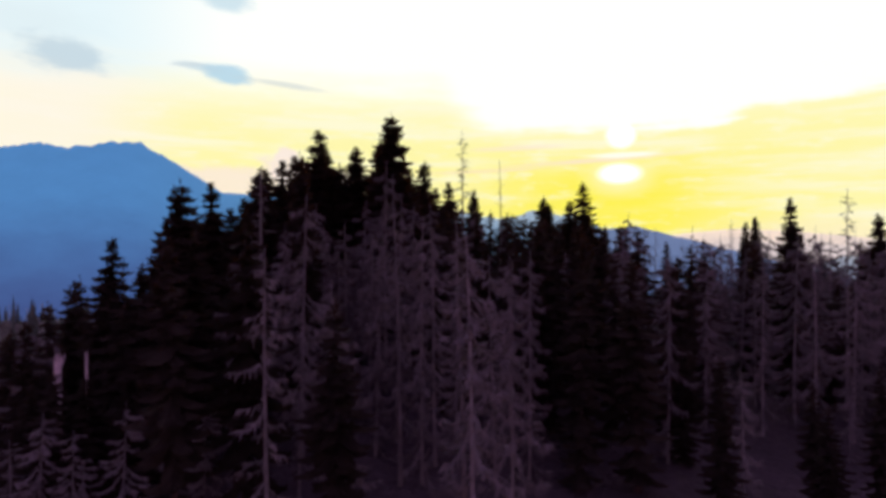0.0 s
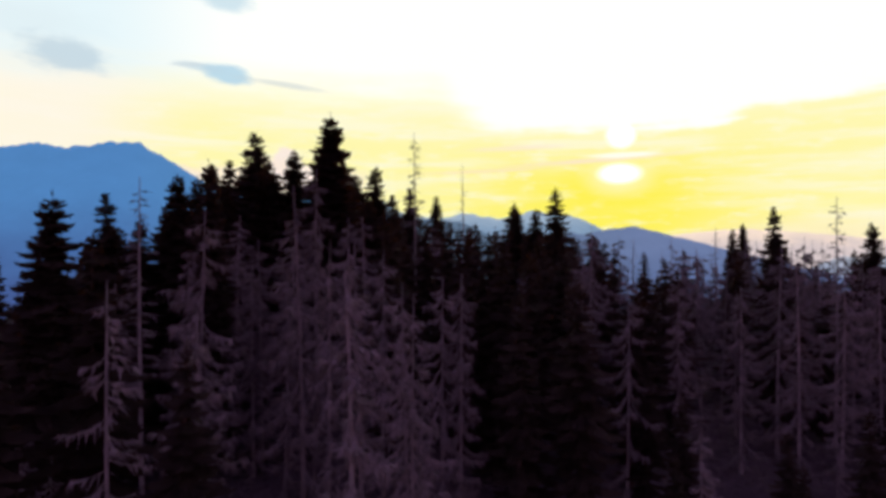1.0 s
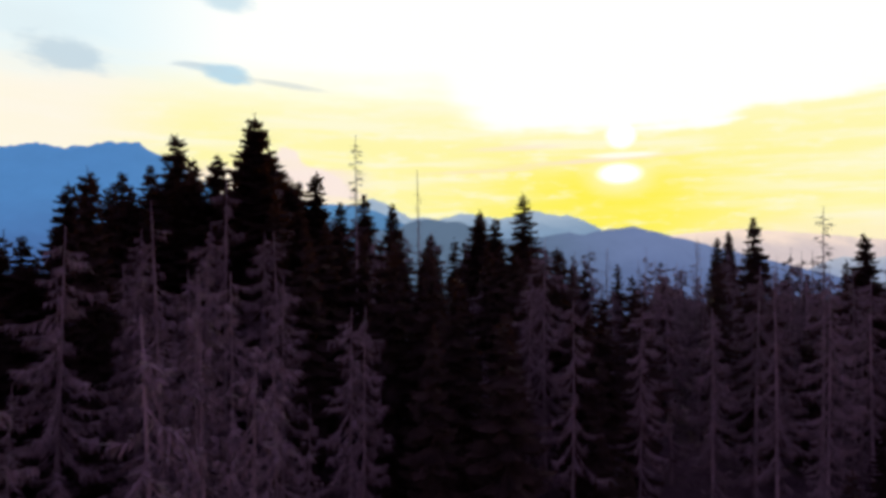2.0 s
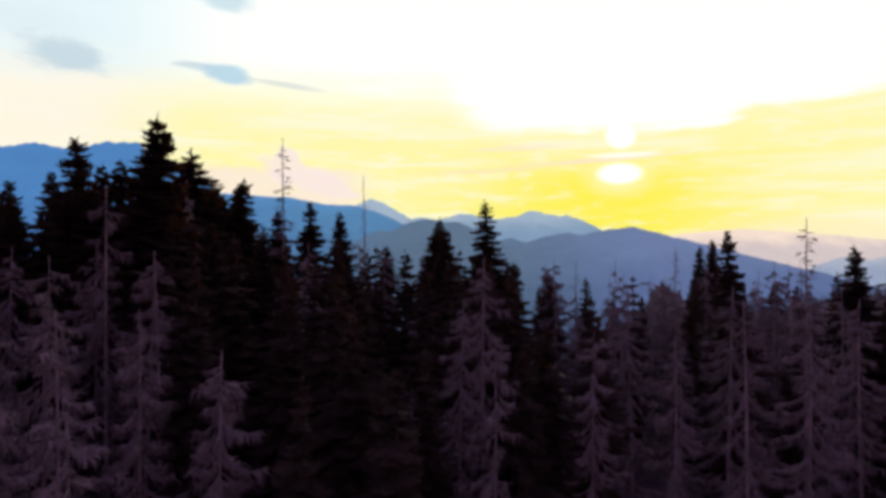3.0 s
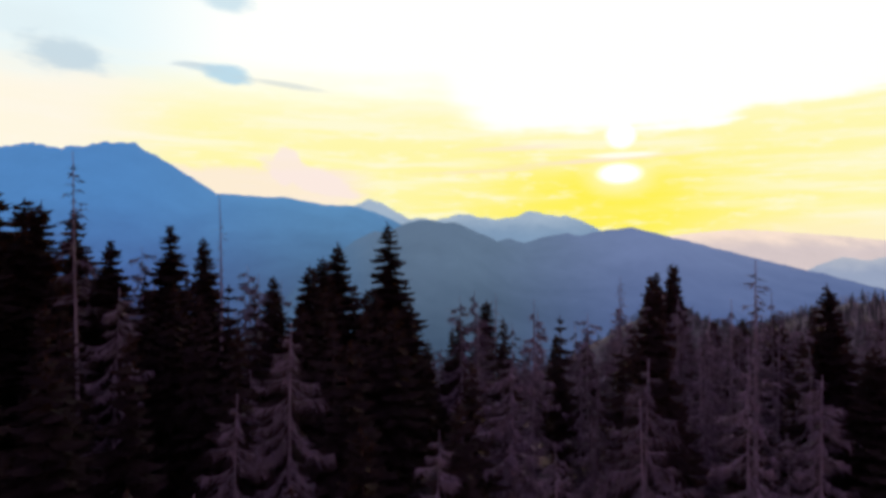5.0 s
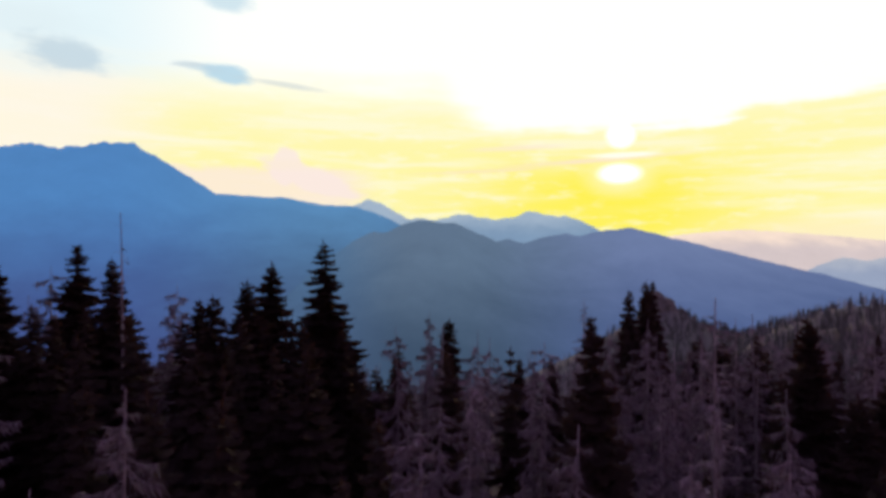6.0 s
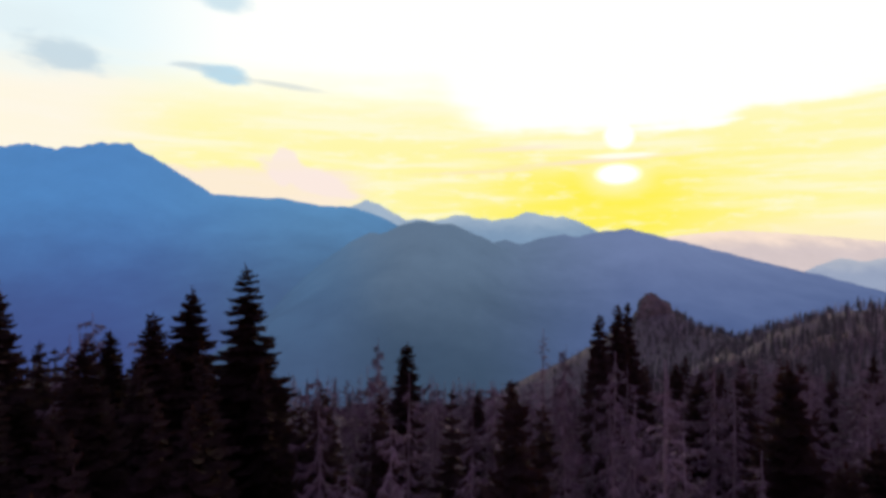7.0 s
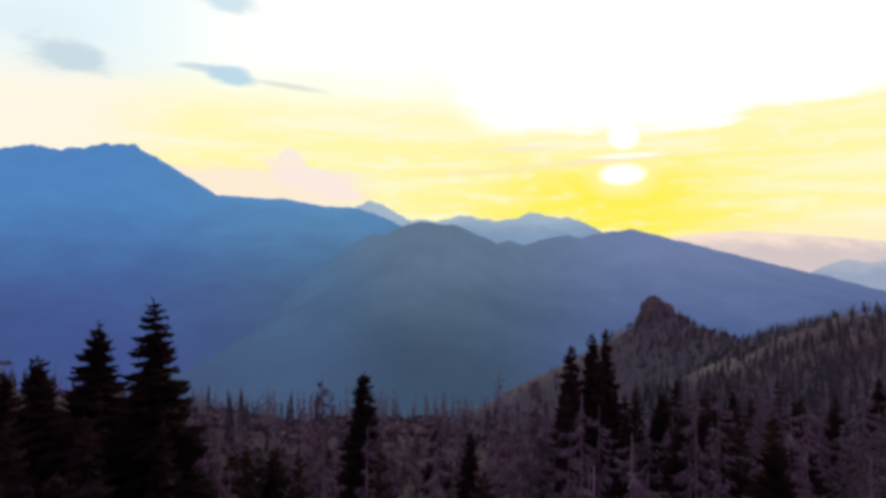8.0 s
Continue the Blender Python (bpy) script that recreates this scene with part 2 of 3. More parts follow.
def ground_height(x, y):
    x, y = np.asarray(x, float), np.asarray(y, float)
    shelf = 13.5 + 6.5 * bump(x, y, -8, 64, 24, 28) + 2.0 * bump(x, y, 16, 80, 16, 18)
    shelf = shelf - 0.62 * soft_plus(-24 - x, 6) - 0.125 * soft_plus(y - 98, 8) - 0.24 * soft_plus(y - 195, 18) - 0.10 * soft_plus(x - 150, 20)
    shelf = shelf + soft_plus(-24 - x, 6) * 0.62 * np.clip((y - 120) / 60, 0, 1) * np.clip(1 - (y - 270) / 80, 0, 1) + 15 * bump(x, y, -130, 250, 90, 55)
    spur = spur_height(x, y)
    land = np.maximum(shelf, spur) + soft_plus(-np.abs(shelf - spur) + 6, 3) * 0.3
    land = land + 13 * bump(x, y, 240, 655, 30, 40)
    far = np.clip((np.hypot(x, y) - 60) / 200, 0, 1)
    return np.maximum(land, -420) + rough_land(x, y) * (0.35 + 1.2 * far)


def spread(n, near, far):
    s = np.linspace(-1, 1, n)
    return near * s + (far - near) * np.sign(s) * np.abs(s) ** 4


gx, gy = np.meshgrid(60 + spread(190, 260, 4800), 120 + spread(190, 300, 4800))
gz = ground_height(gx, gy)
n_cols = gx.shape[1]
verts = np.stack([gx, gy, gz], -1).reshape(-1, 3).tolist()
faces = [(r * n_cols + c, r * n_cols + c + 1, (r + 1) * n_cols + c + 1, (r + 1) * n_cols + c) for r in range(gx.shape[0] - 1) for c in range(n_cols - 1)]
ground = mesh_object("ground", verts, faces, earth, smooth=True)
tagged(ground, "brown-grey forest floor on a mountain slope above a deep valley", "ground", kind="structure")


def crag(name, x, y, z, wide, tall, seed):
    """A weathered rock tower: a lump cut by steep joints, wider at its foot."""
    bm = bmesh.new()
    bmesh.ops.create_icosphere(bm, subdivisions=5, radius=1.0)
    for v in bm.verts:
        p = v.co.copy()
        joint = noise.cell_vector(Vector((p.x * 2.2 + seed, p.y * 2.2, p.z * 1.3))).length
        lump = noise.fractal(p * 1.6 + Vector((seed, 0, 0)), 0.9, 2.1, 5)
        r = 1 + 0.22 * lump + 0.10 * joint
        foot = 1.12 - 0.22 * max(-0.6, min(1, p.z))
        p.z = math.copysign(abs(p.z) ** 0.8, p.z)
        v.co = Vector((p.x * r * foot * wide, p.y * r * foot * wide, p.z * r * tall))
    data = bpy.data.meshes.new(name)
    bm.to_mesh(data)
    bm.free()
    data.materials.append(rock)
    ob = new(name, data)
    ob.matrix_world = pose(x, y, z, 0, 0, 25)
    return ob


tagged(crag("rock_outcrop", 238, 655, -31, 16.5, 23, 4.0), "brown weathered rock outcrop on the crest of the spur", "rock")
tagged(crag("rock_outcrop", 256, 652, -35, 11, 14, 9.0), "low weathered rock shoulder beside the outcrop", "rock")


# ---- distant ranges ----
def range_of(name, distance_m, peaks, half_width, mat, label, base=-360.0, depth=0.62, seed=0, rugged=1.0, bow=(2.2, 2.2), calm=9.0):
    """A mountain range as a folded slope. peaks: direction, rise (both as tangents from the plateau), and the slopes to the left and right."""
    cols, rows = 420, 26
    x = np.linspace(-half_width, half_width, cols) * distance_m
    u = x / distance_m
    crest = np.full(cols, -0.2)
    for pu, pv, left, right in peaks:
        tent = pv - np.where(u < pu, left * (pu - u), right * (u - pu)) - np.where(u < pu, bow[0], bow[1]) * (u - pu) ** 2
        lo = np.maximum(crest, tent)
        crest = lo + 0.0022 * np.exp(-np.abs(crest - tent) / 0.0022) * 0.7
    verts = []
    for r in range(-4, rows):
        s = max(r, 0) / (rows - 1)
        for c in range(cols):
            y = distance_m * (1 - depth * s)
            p = Vector((x[c] / 420 + seed, s * 3.2, seed * 1.7))
            fold = noise.fractal(p, 1.0, 2.1, 5) * 110 * s ** 0.7 * (1 - s)
            jag = noise.fractal(Vector((x[c] / 60, seed, s * 14)), 0.8, 2.2, 4) * distance_m * 0.0022 * rugged * (0.3 if u[c] > calm else 1.0)
            top = crest[c] * distance_m
            z = base + (top - base) * (1 - s) ** 1.25 + fold + jag
            if r < 0:
                y, z = y - r * 60, z + r * 55
            verts.append((x[c] + 35, y + 44, z + 41))
    n = cols
    faces = [(r * n + c + 1, r * n + c, (r + 1) * n + c, (r + 1) * n + c + 1) for r in range(rows + 3) for c in range(n - 1)]
    return tagged(mesh_object(name, verts, faces, mat, smooth=True), label, "mountain", kind="structure")


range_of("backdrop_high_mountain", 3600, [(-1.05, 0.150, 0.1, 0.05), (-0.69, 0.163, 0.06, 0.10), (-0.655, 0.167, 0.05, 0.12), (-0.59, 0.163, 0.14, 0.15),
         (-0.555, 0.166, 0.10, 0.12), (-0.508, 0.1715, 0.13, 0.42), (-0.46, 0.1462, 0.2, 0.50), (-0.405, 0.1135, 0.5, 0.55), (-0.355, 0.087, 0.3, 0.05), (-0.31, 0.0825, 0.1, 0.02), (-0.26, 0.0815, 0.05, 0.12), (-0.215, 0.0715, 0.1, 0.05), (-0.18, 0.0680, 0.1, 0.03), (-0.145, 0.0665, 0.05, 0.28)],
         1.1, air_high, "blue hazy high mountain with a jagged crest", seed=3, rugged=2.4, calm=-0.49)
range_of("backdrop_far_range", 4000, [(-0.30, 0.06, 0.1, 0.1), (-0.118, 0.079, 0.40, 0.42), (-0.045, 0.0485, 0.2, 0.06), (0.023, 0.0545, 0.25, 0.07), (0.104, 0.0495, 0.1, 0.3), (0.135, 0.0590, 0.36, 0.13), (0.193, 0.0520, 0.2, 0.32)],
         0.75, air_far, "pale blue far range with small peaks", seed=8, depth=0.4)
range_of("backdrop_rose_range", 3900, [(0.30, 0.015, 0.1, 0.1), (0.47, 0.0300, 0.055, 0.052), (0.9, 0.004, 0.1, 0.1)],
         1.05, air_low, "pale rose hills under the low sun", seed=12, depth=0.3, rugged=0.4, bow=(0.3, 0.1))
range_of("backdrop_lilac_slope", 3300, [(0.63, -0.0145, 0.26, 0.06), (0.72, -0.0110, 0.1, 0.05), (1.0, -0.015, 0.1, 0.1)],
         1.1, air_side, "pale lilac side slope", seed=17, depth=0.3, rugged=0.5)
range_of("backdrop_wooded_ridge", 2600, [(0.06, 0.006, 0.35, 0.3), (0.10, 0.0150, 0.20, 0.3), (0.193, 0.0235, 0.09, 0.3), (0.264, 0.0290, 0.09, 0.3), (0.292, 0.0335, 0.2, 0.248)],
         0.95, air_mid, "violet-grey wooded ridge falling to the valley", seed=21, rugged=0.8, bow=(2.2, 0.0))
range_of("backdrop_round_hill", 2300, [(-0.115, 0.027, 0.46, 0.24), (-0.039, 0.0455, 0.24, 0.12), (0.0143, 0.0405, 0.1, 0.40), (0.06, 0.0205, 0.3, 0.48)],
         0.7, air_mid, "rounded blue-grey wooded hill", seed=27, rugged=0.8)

# ---- trees: patterns ----
TALL = 20.0                          # height of every pattern


def stem(s, bend, ph):
    """The middle of a slightly crooked trunk at the share s of its height."""
    return bend * math.sin(s * 2.4 + ph) * s, bend * math.cos(s * 1.9 + ph) * s


def trunk_mesh(rng, height, radius, ph, sides=8, rings=12, bend=0.25, tip=0.02):
    verts, faces = [], []
    for r in range(rings + 1):
        s = r / rings
        cx, cy = stem(s, bend, ph)
        rad = radius * (1 - s) ** 0.85 * (1.35 if r == 0 else 1) + tip
        for k in range(sides):
            a = 6.28318 * k / sides
            wob = 1 + rng.uniform(-0.08, 0.08)
            verts.append((cx + rad * wob * math.cos(a), cy + rad * wob * math.sin(a), s * height))
    for r in range(rings):
        for k in range(sides):
            faces.append((r * sides + k, r * sides + (k + 1) % sides, (r + 1) * sides + (k + 1) % sides, (r + 1) * sides + k))
    faces.append(tuple(range(rings * sides, rings * sides + sides)))
    return verts, faces


def spruce_crown(rng, reach, base, gaps, power=0.85, club=0.0, tier=1.0, fine=1.0):
    """Whorls of drooping boughs. Each bough is a flat frond, roofed along its spine, with short sprays of needles at its rim and below."""
    verts, faces = [], []

    def spray(p, d, length, width):
        side = d.cross(Vector((0, 0, 1)))
        if side.length < 1e-3:
            side = Vector((1, 0, 0))
        side = (side.normalized() + Vector((0, 0, rng.uniform(-0.8, 0.8)))).normalized() * width
        i = len(verts)
        verts.extend(((p - side)[:], (p + side)[:], (p + d * length)[:]))
        faces.append((i, i + 1, i + 2))

    z = TALL * base
    while z < TALL - 0.3:
        s = z / TALL
        low = s < 0.42
        whorl = min(reach * ((1 - s) ** power), 2.3 + 0.10 * reach) * min(1, 0.75 + 1.6 * (s - base)) + 0.10
        if club:
            whorl += club * (math.exp(-((s - 0.945) / 0.018) ** 2) + 0.7 * math.exp(-((s - 0.885) / 0.016) ** 2))
        whorl *= rng.uniform(0.88, 1.08)
        count = 7 if fine < 1 else 6
        if whorl < 0.6:
            count = 6
        turn = rng.uniform(0, 6.28)
        for k in range(count):
            if rng.random() < gaps:
                continue
            a = turn + 6.283 * (k + rng.uniform(-0.3, 0.3)) / count
            length = whorl * rng.uniform(0.66, 1.12)
            out = Vector((math.cos(a), math.sin(a), 0))
            lat = Vector((-out.y, out.x, 0))
            drop = length * (rng.uniform(0.30, 0.75) * (1 - s) ** 0.4 - (0.35 if s > 0.93 else 0.0))
            root = Vector((0, 0, z + rng.uniform(-0.14, 0.14) * (1.0 if tier > 1.1 else 2.2)))
            wide = min(0.36 * length + 0.10, 0.75) * rng.uniform(0.85, 1.15)
            cuts = 3 if fine == 1.0 or low else 4
            start = len(verts)
            spine = []
            for q in range(cuts + 1):
                f = q / cuts
                p = root + out * length * f + Vector((0, 0, -drop * (1.5 * f - 0.62 * f * f)))
                spine.append(p)
                half = wide * (0.55, 1.0, 0.85, 0.30)[q] if cuts == 3 else wide * (0.5, 0.95, 1.0, 0.8, 0.30)[q]
                sag = Vector((0, 0, -0.55 * half))
                verts.extend(((p - lat * half + sag)[:], p[:], (p + lat * half + sag)[:]))
            for q in range(cuts):
                i = start + 3 * q
                faces.extend(((i, i + 1, i + 4, i + 3), (i + 1, i + 2, i + 5, i + 4)))
            bits = max(2, int(length / (0.20 * fine ** 0.5 if fine < 1 and not low else 0.42)))
            for q in range(bits):
                f = (q + rng.uniform(0.3, 1.0)) / bits
                j = min(cuts - 1, int(f * cuts))
                p = spine[j].lerp(spine[j + 1], min(1.0, f * cuts - j))
                half = wide * (1 - f * 0.8)
                small = (0.22 + 0.16 * length * (1 - f)) * rng.uniform(0.8, 1.25) * (1.35 if low or fine == 1.0 else 1.0)
                for sgn in (-1, 1):
                    if fine == 1.0 and rng.random() < 0.3:
                        continue
                    d = (out * rng.uniform(0.5, 1.0) + lat * sgn * 0.8 + Vector((0, 0, rng.uniform(-0.5, 0.15)))).normalized()
                    spray(p + lat * sgn * half * 0.7 + Vector((0, 0, -0.3 * half)), d, small, small * 0.26)
                if q % 2 == 0:
                    spray(p, (out * 0.4 + Vector((0, 0, -1.0)) + lat * rng.uniform(-0.5, 0.5)).normalized(), small * 1.2, small * 0.34)
            for turned in (-0.9, 0.0, 0.9):
                spray(spine[-1] - out * 0.06, (out + lat * turned + Vector((0, 0, rng.uniform(-0.2, 0.5)))).normalized(), min(0.30, 0.12 + 0.14 * length), 0.08)
        z += rng.uniform(0.29, 0.43) * (2.0 if low else tier) * (1.0 if fine < 1 else 2.0) * (0.8 if s > 0.9 else 1.0)
    for _ in range(7):
        a = rng.uniform(0, 6.28)
        spray(Vector((0, 0, TALL - rng.uniform(0.1, 0.8))), Vector((0.3 * math.cos(a), 0.3 * math.sin(a), 1)).normalized(), 0.45, 0.06)
    return verts, faces


def dead_crown(rng, ph, reach, base, dense, power=0.6, top=0.97, hang=1.0, fine=1.0):
    """Bare boughs that sag and turn up at the tips, hung with fine dry twigs. Also gives the faces that are limbs."""
    verts, faces, limbs = [], [], set()

    def limb(points, rad):
        start = len(verts)
        for j, p in enumerate(points):
            r = rad * (1 - 0.8 * j / (len(points) - 1))
            for k in range(3):
                a = 2.094 * k
                verts.append((p.x + r * math.cos(a), p.y + r * math.cos(a + 1.0), p.z + r * math.sin(a)))
        for j in range(len(points) - 1):
            for k in range(3):
                i = start + j * 3
                limbs.add(len(faces))
                faces.append((i + k, i + (k + 1) % 3, i + 3 + (k + 1) % 3, i + 3 + k))

    def twig(p, d, length, width):
        i = len(verts)
        side = Vector((rng.uniform(-1, 1), rng.uniform(-1, 1), rng.uniform(-0.4, 0.4))).normalized() * width
        verts.extend(((p - side)[:], (p + side)[:], (p + d * length)[:]))
        faces.append((i, i + 1, i + 2))

    z = TALL * base
    while z < TALL * top:
        s = z / TALL
        a = rng.uniform(0, 6.28)
        length = (min(reach * (1 - s) ** power, 0.68 * reach) + 0.12) * rng.uniform(0.5, 1.1)
        out = Vector((math.cos(a), math.sin(a), 0))
        sag = rng.uniform(0.35, 0.85) * hang * (1.0 if s < 0.85 else 0.5)
        root = Vector((*stem(s, 0.22, ph), z))
        pts = [root]
        for q in range(1, 4):
            f = q / 3
            pts.append(root + out * length * f + Vector((0, 0, -sag * length * (1.7 * f - 1.15 * f * f))) + Vector((0, 0, rng.uniform(-0.04, 0.04) * length)))
        limb(pts, 0.016 + 0.011 * length)
        for _ in range(int(dense * (1.2 + length * 3.6))):
            f = rng.uniform(0.12, 1.0)
            j = min(2, int(f * 3))
            p = pts[j].lerp(pts[j + 1], f * 3 - j)
            lat = Vector((-out.y, out.x, 0)) * rng.choice((-1, 1))
            d = (out * rng.uniform(0.0, 0.9) + lat * rng.uniform(0.05, 0.8) + Vector((0, 0, rng.uniform(-1.3, 0.05) * hang))).normalized()
            twig(p, d, rng.uniform(0.35, 0.95) * min(1.0, 0.4 + length * 0.4), rng.uniform(0.024, 0.062) * fine)
        z += rng.uniform(0.13, 0.34) * fine * (1.6 if s < 0.4 else 1.0)
    return verts, faces, limbs


PATTERN_PLACE = Matrix.Translation((0, 0, -900))


def spruce(seed, reach, base, gaps, power=0.85, club=0.0, tier=1.0, fine=1.0):
    rng = random.Random(seed)
    tree = new("spruce_tree")
    mesh_object("trunk", *trunk_mesh(rng, TALL - 0.3, 0.24, rng.uniform(0, 6.28), bend=0.12), bark, tree)
    mesh_object("crown", *spruce_crown(rng, reach, base, gaps, power, club, tier, fine), needles, tree)
    return tree


def dead_spruce(seed, reach, base, dense, power=0.6, top=0.97, hang=1.0, radius=0.15, wood=None, tip=0.02, fine=1.0):
    rng = random.Random(seed)
    tree = new("dead_tree")
    ph = rng.uniform(0, 6.28)
    tagged(mesh_object("trunk", *trunk_mesh(rng, TALL, radius, ph, bend=0.22, tip=tip), dead_wood, tree, smooth=True), "bare pale grey trunk")
    verts, faces, limbs = dead_crown(rng, ph, reach, base, dense, power, top, hang, fine)
    crown = mesh_object("crown", verts, faces, wood or dead_twigs, tree)
    crown.data.materials.append(wood or dead_wood)
    crown.data.polygons.foreach_set("material_index", [1 if f in limbs else 0 for f in range(len(faces))])
    return tree


# seed, reach, lowest bough, share of gaps, taper, swollen top, spacing of the whorls
SORTS = [(11, 6.4, 0.10, 0.05, 0.85, 0.0, 1.0), (12, 6.0, 0.12, 0.08, 0.85, 0.0, 1.0), (13, 7.4, 0.08, 0.04, 0.86, 0.0, 1.0), (14, 4.9, 0.15, 0.08, 0.74, 0.0, 1.0),
         (15, 6.2, 0.10, 0.18, 0.82, 0.0, 1.0), (16, 5.4, 0.12, 0.06, 0.76, 0.12, 0.9), (17, 5.6, 0.10, 0.03, 0.88, 0.0, 1.25), (18, 4.3, 0.10, 0.12, 0.62, 0.15, 1.0)]
FINE = [spruce(*sort, fine=0.58) for sort in SORTS]
SPRUCES = [spruce(*sort) for sort in SORTS]
KINDS = [(31, 4.1, 0.08, 7.6, 0.48, 0.97, 1.15), (32, 4.5, 0.06, 7.6, 0.55, 0.97, 1.3), (33, 3.6, 0.10, 8.2, 0.42, 0.97, 1.3), (34, 3.9, 0.12, 6.4, 0.5, 0.96, 1.4), (35, 2.6, 0.2, 4.0, 0.45, 0.95, 0.9)]
DEAD = [*(dead_spruce(*kind) for kind in KINDS), dead_spruce(44, 3.4, 0.50, 0.5, 0.45, 0.97, 0.15, 0.15)]
DEAD_FILL = [dead_spruce(seed + 60, reach * 1.1, low, dense * 0.9, *rest, fine=1.6) for seed, reach, low, dense, *rest in KINDS]
SNAGS = [dead_spruce(41, 1.35, 0.45, 4.2, 0.42, 0.965, 0.35, 0.12), dead_spruce(42, 0.5, 0.4, 0.5, 0.2, 0.9, 0.5, 0.11)]


def broken_trunk(seed):
    """A tall stub of a trunk, its top torn into pale upright splinters, with a few stubs of boughs."""
    rng = random.Random(seed)
    tree = new("broken_trunk")
    verts, faces = trunk_mesh(rng, TALL * 0.93, 0.40, 0.7, sides=10, bend=0.15, tip=0.22)
    mesh_object("trunk", verts, faces, bleached, tree)
    cx, cy = stem(0.93, 0.15, 0.7)
    for k in range(9):
        a, r = 0.7 * k + rng.uniform(-0.2, 0.2), rng.uniform(0.10, 0.24)
        tall, lean, wide = rng.uniform(0.45, 1.5), rng.uniform(0.05, 0.34), rng.uniform(0.07, 0.13)
        px, py, z0 = cx + r * math.cos(a), cy + r * math.sin(a), TALL * 0.93 - 0.5
        ring = [(px + wide * math.cos(a + q * 1.571), py + wide * 0.6 * math.sin(a + q * 1.571), z0) for q in range(4)]
        ring += [(px + lean * 0.5 * math.cos(a) + wide * 0.8 * math.cos(a + q * 1.571), py + lean * 0.5 * math.sin(a) + wide * 0.5 * math.sin(a + q * 1.571), z0 + tall * 0.7) for q in range(4)]
        ring.append((px + lean * math.cos(a), py + lean * math.sin(a), z0 + 0.5 + tall))
        mesh_object("splinter", ring, [(q, (q + 1) % 4, 4 + (q + 1) % 4, 4 + q) for q in range(4)] + [(4 + q, 4 + (q + 1) % 4, 8) for q in range(4)] + [(3, 2, 1, 0)], bleached, tree)
    return tree


BROKEN = [broken_trunk(43)]
LIVE_WORDS = "dark green spruce tree with drooping layered boughs, rooted in the slope"
DEAD_WORDS = "dead grey spruce with a pale trunk and sagging dry twigs"
SNAG_WORDS = "tall thin dead snag, nearly bare, with short stubs"
PLACED = []
# what sets some of the trees apart
OWN_WORDS = {
    (-4.7, 57.2): "tallest dark spruce with a bushy top on the hill's crest",
    (-11.9, 60.8): "ragged dark spruce with gaps in its crown on the hill's crest",
    (-16.3, 39.3): "dark spruce with a thick rounded top on the hillside",
    (-16.4, 44.8): "narrow dark spruce with separate layered boughs on the hillside",
    (17.8, 80.7): "tall dark spruce with clear layered boughs beside the open clearing",
    (13.2, 83.2): "slender dark spruce beside a taller one above the clearing",
    (27.5, 100.5): "small dark spruce standing alone in the grey clearing",
    (46.3, 93.7): "dark narrow spruce in a close pair above the clearing",
    (44.4, 92.9): "dark narrow spruce in a close pair, slightly shorter",
    (33.3, 60.7): "dark spruce standing above the grey dead trees around it",
    (26.8, 79.6): "dead snag with a few stiff bare branches near its top",
    (1.9, 62.8): "tall thin dead snag with short twigs along its upper stem",
    (6.5, 72.8): "straight bare dead pole with hardly any branches",
    (-2.4, 51.8): "grey dead spruce with sagging boughs below the hill's crest",
    (11.7, 53.6): "small dead grey spruce with sparse short twigs",
    (31.9, 56.8): "broad dead grey spruce thickly hung with dry drooping twigs",
}


def tip_of(pattern):
    """The top of a pattern: of the bent stem of a dead tree, of the straight crown of a living one."""
    if not pattern.name.startswith("dead_tree"):
        return Vector((0, 0, TALL))
    ring = [v.co for piece in pattern.children if piece.name.startswith("trunk") for v in piece.data.vertices][-8:]
    return sum(ring, Vector()) / 8


def plant(patterns, index, x, y, top, width=1.0, words=LIVE_WORDS, group="living spruces on the slope", height=None):
    """A tree whose tip stands over x, y at the height top, or that is so high; it leans a little."""
    foot = float(ground_height(x, y)) - 0.15
    tall = height if height else top - foot
    k = tall / TALL
    m = pose(0, 0, 0, rng_plant.uniform(-1.5, 1.5), rng_plant.uniform(-1.5, 1.5), rng_plant.uniform(0, 360)) @ Matrix.Diagonal((k * width, k * width, k, 1))
    tip = m @ tip_of(patterns[index])
    tree = copy_thing(patterns[index], Matrix.Translation((x - tip.x, y - tip.y, foot)) @ m)
    tagged(tree, OWN_WORDS.get((x, y), words), "tree", group)
    PLACED.append((x, y))
    return tree


rng_plant = random.Random(5)
GREY, BARE = "dead spruces on the slope", "bare snags on the slope"

